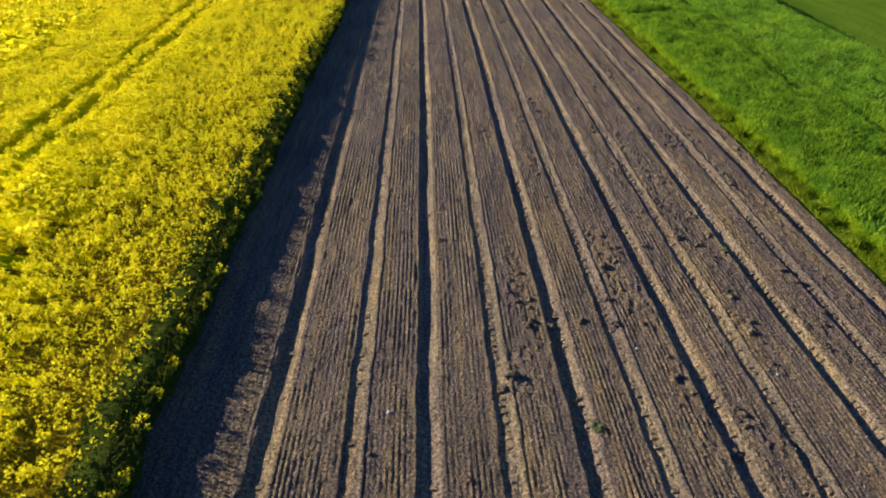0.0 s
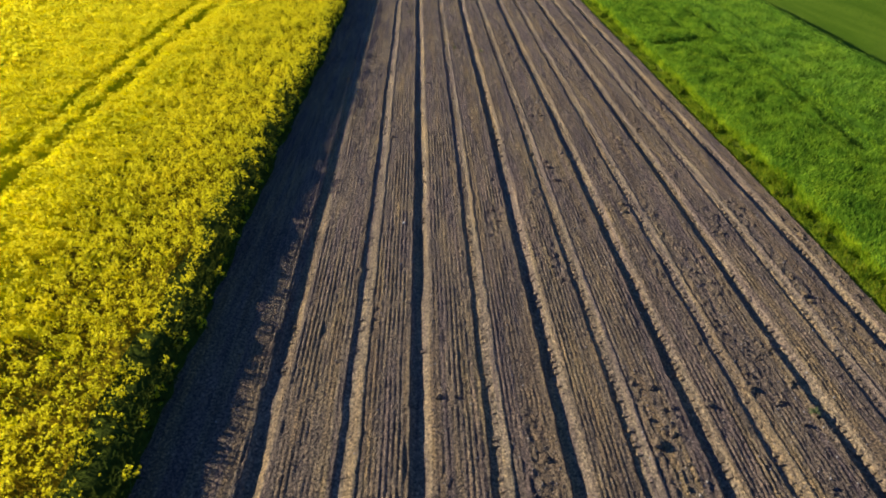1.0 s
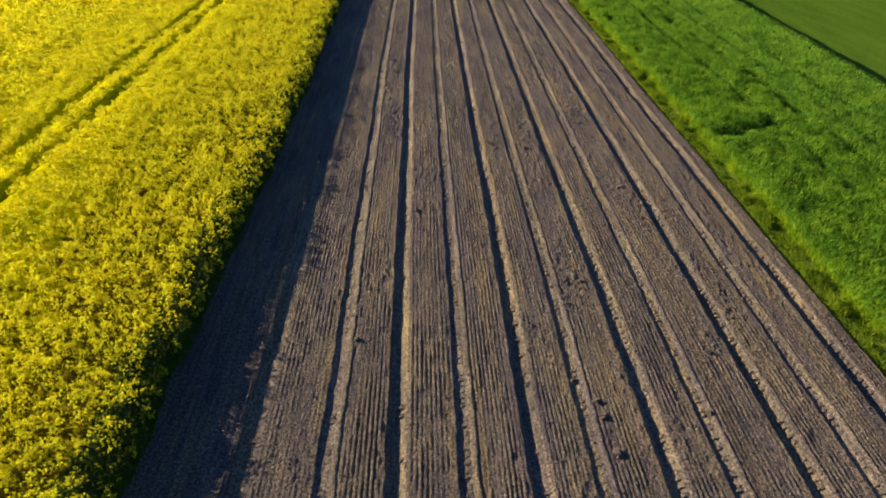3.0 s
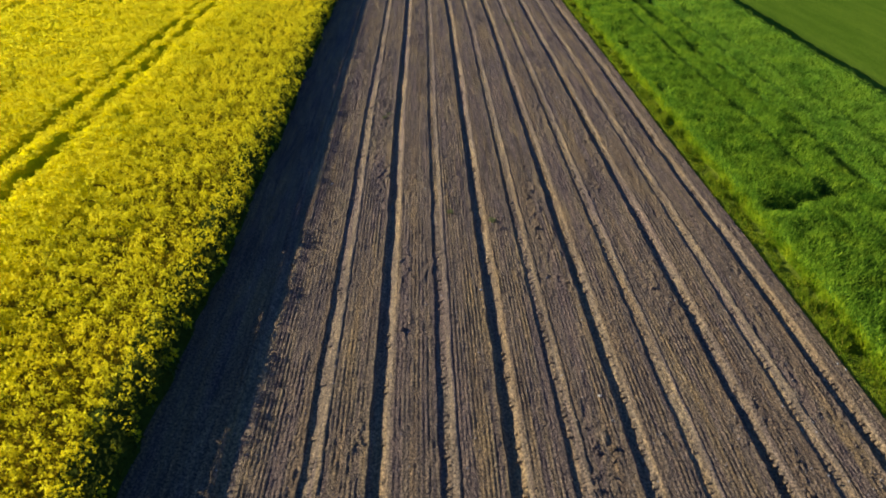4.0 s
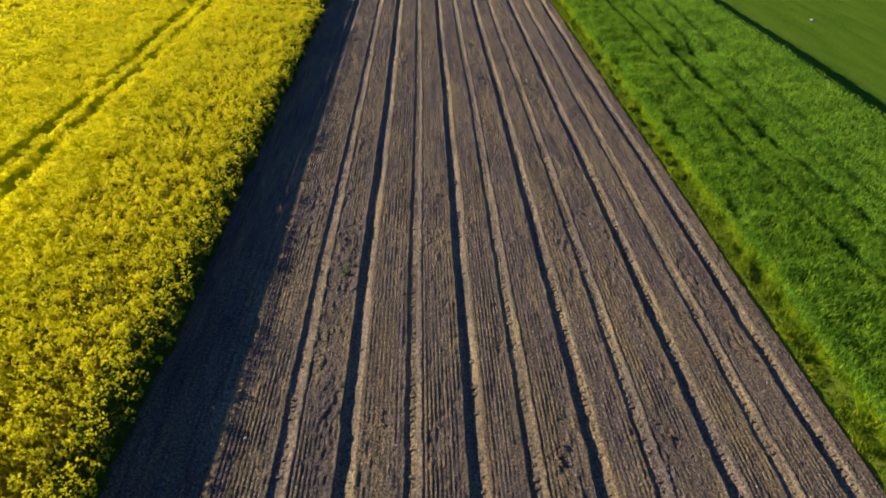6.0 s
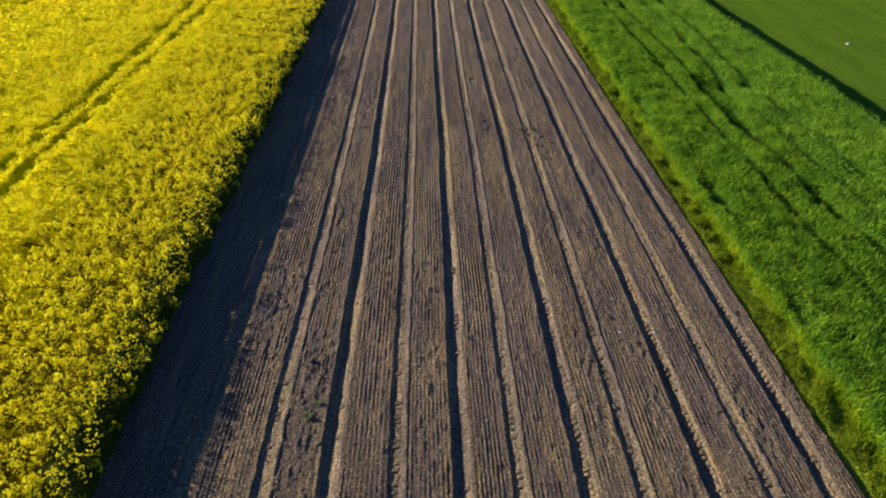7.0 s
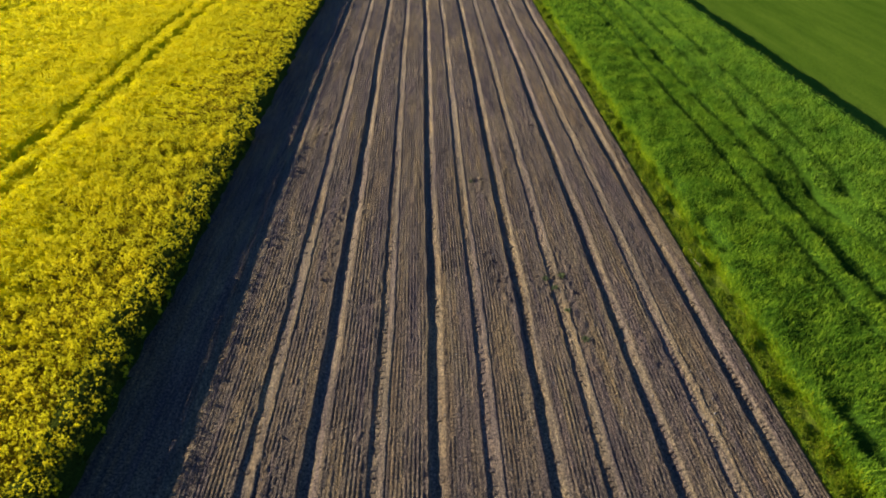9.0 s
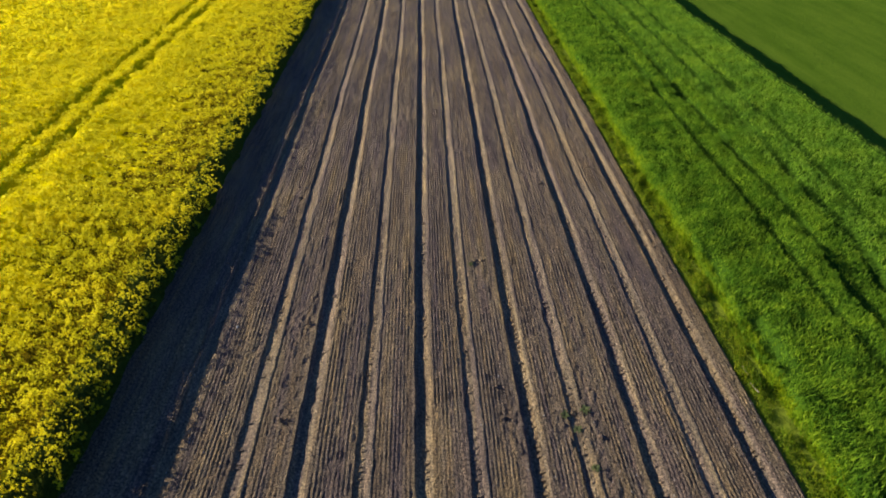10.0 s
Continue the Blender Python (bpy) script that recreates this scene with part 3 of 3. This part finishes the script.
LUMPS = [clod_mesh(k + 40, SOIL, 0.8, 0.8, 2) for k in range(4)]
CLODS = [clod_mesh(k, SOIL) for k in range(5)]
STONES = [clod_mesh(k + 20, STONE, 0.6, 0.4) for k in range(2)]
CLOD_PLACES = (
    (5.26, 15.7, 0.36), (6.67, 16.8, 0.28), (7.87, 17.3, 0.36), (4.10, 13.2, 0.28), (4.97, 14.1, 0.26), (4.92, 13.1, 0.32), (3.31, 13.1, 0.42), (2.84, 15.3, 0.2), (8.33, 16.9, 0.28),
    (5.59, 13.1, 0.24), (2.76, 13.0, 0.26), (10.18, 15.6, 0.34), (10.39, 15.0, 0.3), (2.15, 11.2, 0.36), (1.92, 10.8, 0.3), (6.26, 9.05, 0.34), (1.0, 8.4, 0.26), (5.6, 17.4, 0.26),
    (4.71, 30.5, 0.26), (5.18, 29.3, 0.28), (5.12, 29.8, 0.24), (5.24, 28.2, 0.3), (5.12, 33.7, 0.24), (8.5, 31.6, 0.26), (8.69, 32.4, 0.22), (7.75, 29.4, 0.2), (4.15, 44.7, 0.22),
    (5.33, 47.2, 0.2), (5.26, 81.1, 0.28), (5.6, 81.3, 0.24), (7.57, 73.8, 0.26), (7.56, 55.2, 0.24),
)


def build_clods():
    rs = np.random.RandomState(9)
    for k, (x, y, size) in enumerate(CLOD_PLACES):
        ob = new("soil_clod", CLODS[k % 5])
        ob.matrix_basis = Matrix.LocRotScale((x, y, ground_at(x, y) + 0.02 * size), Euler((0, 0, rs.rand() * 6.28)), (size * 0.85, size * 0.85, size * 0.8))
        tagged(ob, "large crumbly clod of brown loam on the drilled rows", "clod", "clods on the bare soil")
    count = 0
    while count < 255:
        x, y = -2.3 + rs.rand() * 15, (7 + rs.rand() * 28) if count < 185 else (30 + rs.rand() * 60)
        if float(broken(np.array([x]), np.array([y]))[0]) < 0.45 or -0.1 < np.min(np.where(x > FURROWS - 0.1, x - FURROWS, 9)) < 0.5:
            continue
        size = 0.10 + 0.12 * rs.rand() ** 2
        ob = new("soil_clod", LUMPS[count % 4])
        ob.matrix_basis = Matrix.LocRotScale((x, y, ground_at(x, y) + 0.015 * size), Euler((0, 0, rs.rand() * 6.28)), (size, size * 0.85, size * 0.9))
        tagged(ob, "small crumbly clod of brown loam among the rows", "clod", "clods on the bare soil")
        count += 1
    for k in range(14):
        x, y, size = -2.5 + rs.rand() * 15, 8 + rs.rand() * 70, 0.05 + 0.05 * rs.rand()
        ob = new("stone", STONES[k % 2])
        ob.matrix_basis = Matrix.LocRotScale((x, y, ground_at(x, y) + 0.01), Euler((0, 0, rs.rand() * 6.28)), (size, size, size))
        tagged(ob, "small pale stone lying on the soil", "stone", "stones on the bare soil")
    ob = new("stone", STONES[0])
    ob.matrix_basis = Matrix.LocRotScale((33.8, 91.9, 0.02), Euler((0, 0, 0.7)), (0.42, 0.34, 0.3))
    tagged(ob, "pale stone lying among the short green crop", "stone", "stones in the young crop")
    # crumbs too many to count
    n = 95000
    y = 7.5 + rs.rand(n) * 78
    x = -4.4 + rs.rand(n) * 17.2
    keep = (broken(x, y) + 0.8 * rs.rand(n) > 0.30) & (rs.rand(n) < 0.15 + 0.85 * ease(x, -3.5, -3.0))
    x, y = x[keep], y[keep]
    n = len(x)
    z = soil_height(x - drift(x, y), y)
    r = 0.009 + 0.024 * rs.rand(n) ** 3
    cone = np.array([(-1, -0.8, -0.6), (1, -0.8, -0.6), (0, 1.1, -0.6), (0.1, 0, 0.9)])
    verts = cone[None] * r[:, None, None] * (0.7 + 0.6 * rs.rand(n, 4, 3)) * (1, 1, 0.8) + np.stack([x, y, z + 0.3 * r], 1)[:, None]
    faces = np.array([(0, 1, 3), (1, 2, 3), (2, 0, 3)])
    quads = (faces[None] + 4 * np.arange(n)[:, None, None]).reshape(-1, 3)
    tagged(new("soil_crumbs", mesh_of("soil_crumbs", verts.reshape(-1, 3), quads, CRUMB)), "loose crumbs of brown loam over the rows", "soil crumbs", kind="stuff")


build_clods()


def build_tread_marks():
    """Wedges of pressed soil that the tyre lugs left along the foot of every furrow's sunny side."""
    rs = np.random.RandomState(12)
    verts, quads = [], []
    for n, f in enumerate(FURROWS):
        y = np.arange(7.5, 84, 0.215) + n * 0.09
        y = y[rs.rand(len(y)) < (0.1 if n in (0, 2) else 0.4 if n in (1, 4) else 0.9)]
        y = y + 0.03 * rs.normal(size=len(y))
        k = len(y)
        reach = (0.10 if n % 2 == 0 else 0.11) * (0.5 + 0.7 * rs.rand(k))
        half, skew = 0.05 + 0.025 * rs.rand(k), 0.03 + 0.03 * rs.rand(k)
        back = np.full(k, f + (0.38 if n % 2 == 0 else 0.26))
        tip = back - reach - 0.03
        rise = soil_height(back + 0.02, y) + 0.004
        foot = soil_height(tip, y) - 0.02
        crown = np.minimum(rise + 0.01, 0.042 - 0.34 * (tip - f))
        shape = (
            (back, y - half, rise), (back, y + half, rise), (tip + 0.02, y + half * 0.6 - skew, crown), (tip + 0.02, y - half * 0.6 - skew, crown),
            (back, y - half * 1.3, foot), (back, y + half * 1.3, foot), (tip, y + half * 0.6 - skew, foot), (tip, y - half * 0.6 - skew, foot),
        )
        v = np.stack([np.stack([a + drift(a, b), b, c], 1) for a, b, c in shape], 1)
        start = 8 * sum(len(q) for q in verts)
        faces = np.array([(0, 1, 2, 3), (3, 2, 6, 7), (0, 3, 7, 4), (2, 1, 5, 6)])
        quads.append((faces[None] + 8 * np.arange(k)[:, None, None]).reshape(-1, 4) + start)
        verts.append(v)
    me = mesh_of("tread_marks", np.concatenate(verts).reshape(-1, 3), np.concatenate(quads), PRESSED_LIT)
    tagged(new("tread_marks", me), "tyre lug prints pressed into the loam along the furrows", "tyre tracks", kind="stuff")


build_tread_marks()


# ---- weeds, loose stalks and the outermost rapeseed plants ----
def leaf_mesh(length, width, material, fold=0.25):
    """A leaf that arches along x, pointed and folded along its rib."""
    bm = bmesh.new()
    rows = []
    for k in range(5):
        s = k / 4
        w = width * math.sin(math.pi * (0.12 + 0.83 * s)) / 2
        x, z = length * s, length * (0.55 * s - 0.6 * s * s)
        rows.append([bm.verts.new((x, -w, z + fold * w)), bm.verts.new((x, 0, z)), bm.verts.new((x, w, z + fold * w))])
    for a, b in zip(rows, rows[1:]):
        bm.faces.new((a[0], b[0], b[1], a[1]))
        bm.faces.new((a[1], b[1], b[2], a[2]))
    return from_bmesh("leaf", bm, material, True)


def stem_mesh(height, radius, material):
    bm = bmesh.new()
    rings = []
    for k in range(5):
        s = k / 4
        ring = []
        for j in range(6):
            a = j * math.pi / 3
            r = radius * (1 - 0.6 * s)
            ring.append(bm.verts.new((r * math.cos(a) + 0.03 * height * math.sin(2.2 * s), r * math.sin(a), height * s)))
        rings.append(ring)
    for a, b in zip(rings, rings[1:]):
        for j in range(6):
            bm.faces.new((a[j], a[(j + 1) % 6], b[(j + 1) % 6], b[j]))
    bm.faces.new(rings[-1])
    return from_bmesh("stem", bm, material, True)


def weed_plant(size):
    ob = new("weed_plant")
    leaf = leaf_mesh(0.2 * size, 0.09 * size, WEED)
    part("stem", stem_mesh(0.07 * size, 0.008 * size, STEM), ob)
    for k in range(9):
        part("leaf", leaf, ob, pose(0, 0, 0.006 * k * size, 0, 6 - 2.5 * k, 137 * k))
    return tagged(ob, "leafy green weed growing in the bare soil", "weed", "weeds in the bare soil")


def rapeseed_plant(height, seed):
    rs = np.random.RandomState(seed)
    ob = new("rapeseed_plant")
    part("stem", stem_mesh(height, 0.012, STEM), ob)
    leaf = leaf_mesh(0.2, 0.08, RAPE_GREEN)
    for k in range(5):
        part("leaf", leaf, ob, pose(0, 0, height * (0.25 + 0.12 * k), 0, -10, 137 * k))
    for k in range(4):
        a, out = 2.4 * k, 0.0 if k == 0 else 0.11
        at = np.array([[out * math.cos(a), out * math.sin(a), height * (1.0 if k == 0 else 0.9 - 0.05 * k)]]) + rs.normal(size=(7, 3)) * (0.025, 0.025, 0.035)
        part("blossom", petals("blossom", at, np.full(7, 0.05), 3, PETAL, rs), ob, label="yellow four-petalled blossoms")
    return tagged(ob, "single rapeseed plant with yellow blossoms at the crop's edge", "rapeseed plant", "rapeseed plants along the field's edge")


def build_plants():
    rs = np.random.RandomState(10)
    kinds = [rapeseed_plant(h, k) for k, h in enumerate((0.6, 0.52, 0.68))]
    for k in range(84):
        y = 7.0 + k * 0.92 + rs.rand() * 0.7
        x = float(rape_edge(np.array([y]))[0]) - 0.10 + 0.14 * rs.rand()
        m = pose(x, y, -0.01, rs.normal() * 6, 4 + rs.normal() * 6, rs.rand() * 360)
        if k < 3:
            kinds[k].matrix_basis = m
        else:
            copy_thing(kinds[k % 3], m)
    first = weed_plant(1.0)
    spots = ((7.93, 73.9, 0.9), (7.34, 73.7, 0.8), (7.8, 71.9, 0.7), (5.2, 81.0, 0.6), (-0.39, 54.7, 0.8), (7.6, 73.2, 0.8), (8.1, 70.5, 0.8), (9.0, 16.6, 0.8), (3.7, 9.7, 0.9), (-0.2, 55.2, 0.7), (2.38, 45.7, 0.8), (3.88, 45.2, 0.9))
    for k, (x, y, size) in enumerate(spots):
        m = pose(x, y, ground_at(x, y), 0, 0, 77 * k) @ Matrix.Scale(size, 4)
        if k == 0:
            first.matrix_basis = m
        else:
            made = copy_thing(first, m)
            made.matrix_basis = m
    straw = stem_mesh(0.4, 0.014, STALK)
    for k, (x, y, turn) in enumerate(((13.12, 75.3, 95), (13.20, 75.0, 60), (13.14, 74.6, 110))):
        ob = new("dry_stalk", straw)
        ob.matrix_basis = pose(x, y, 0.06, 0, 84, turn)
        tagged(ob, "bleached dry stalk lying in the grass margin", "stalk", "dry stalks in the margin")


build_plants()
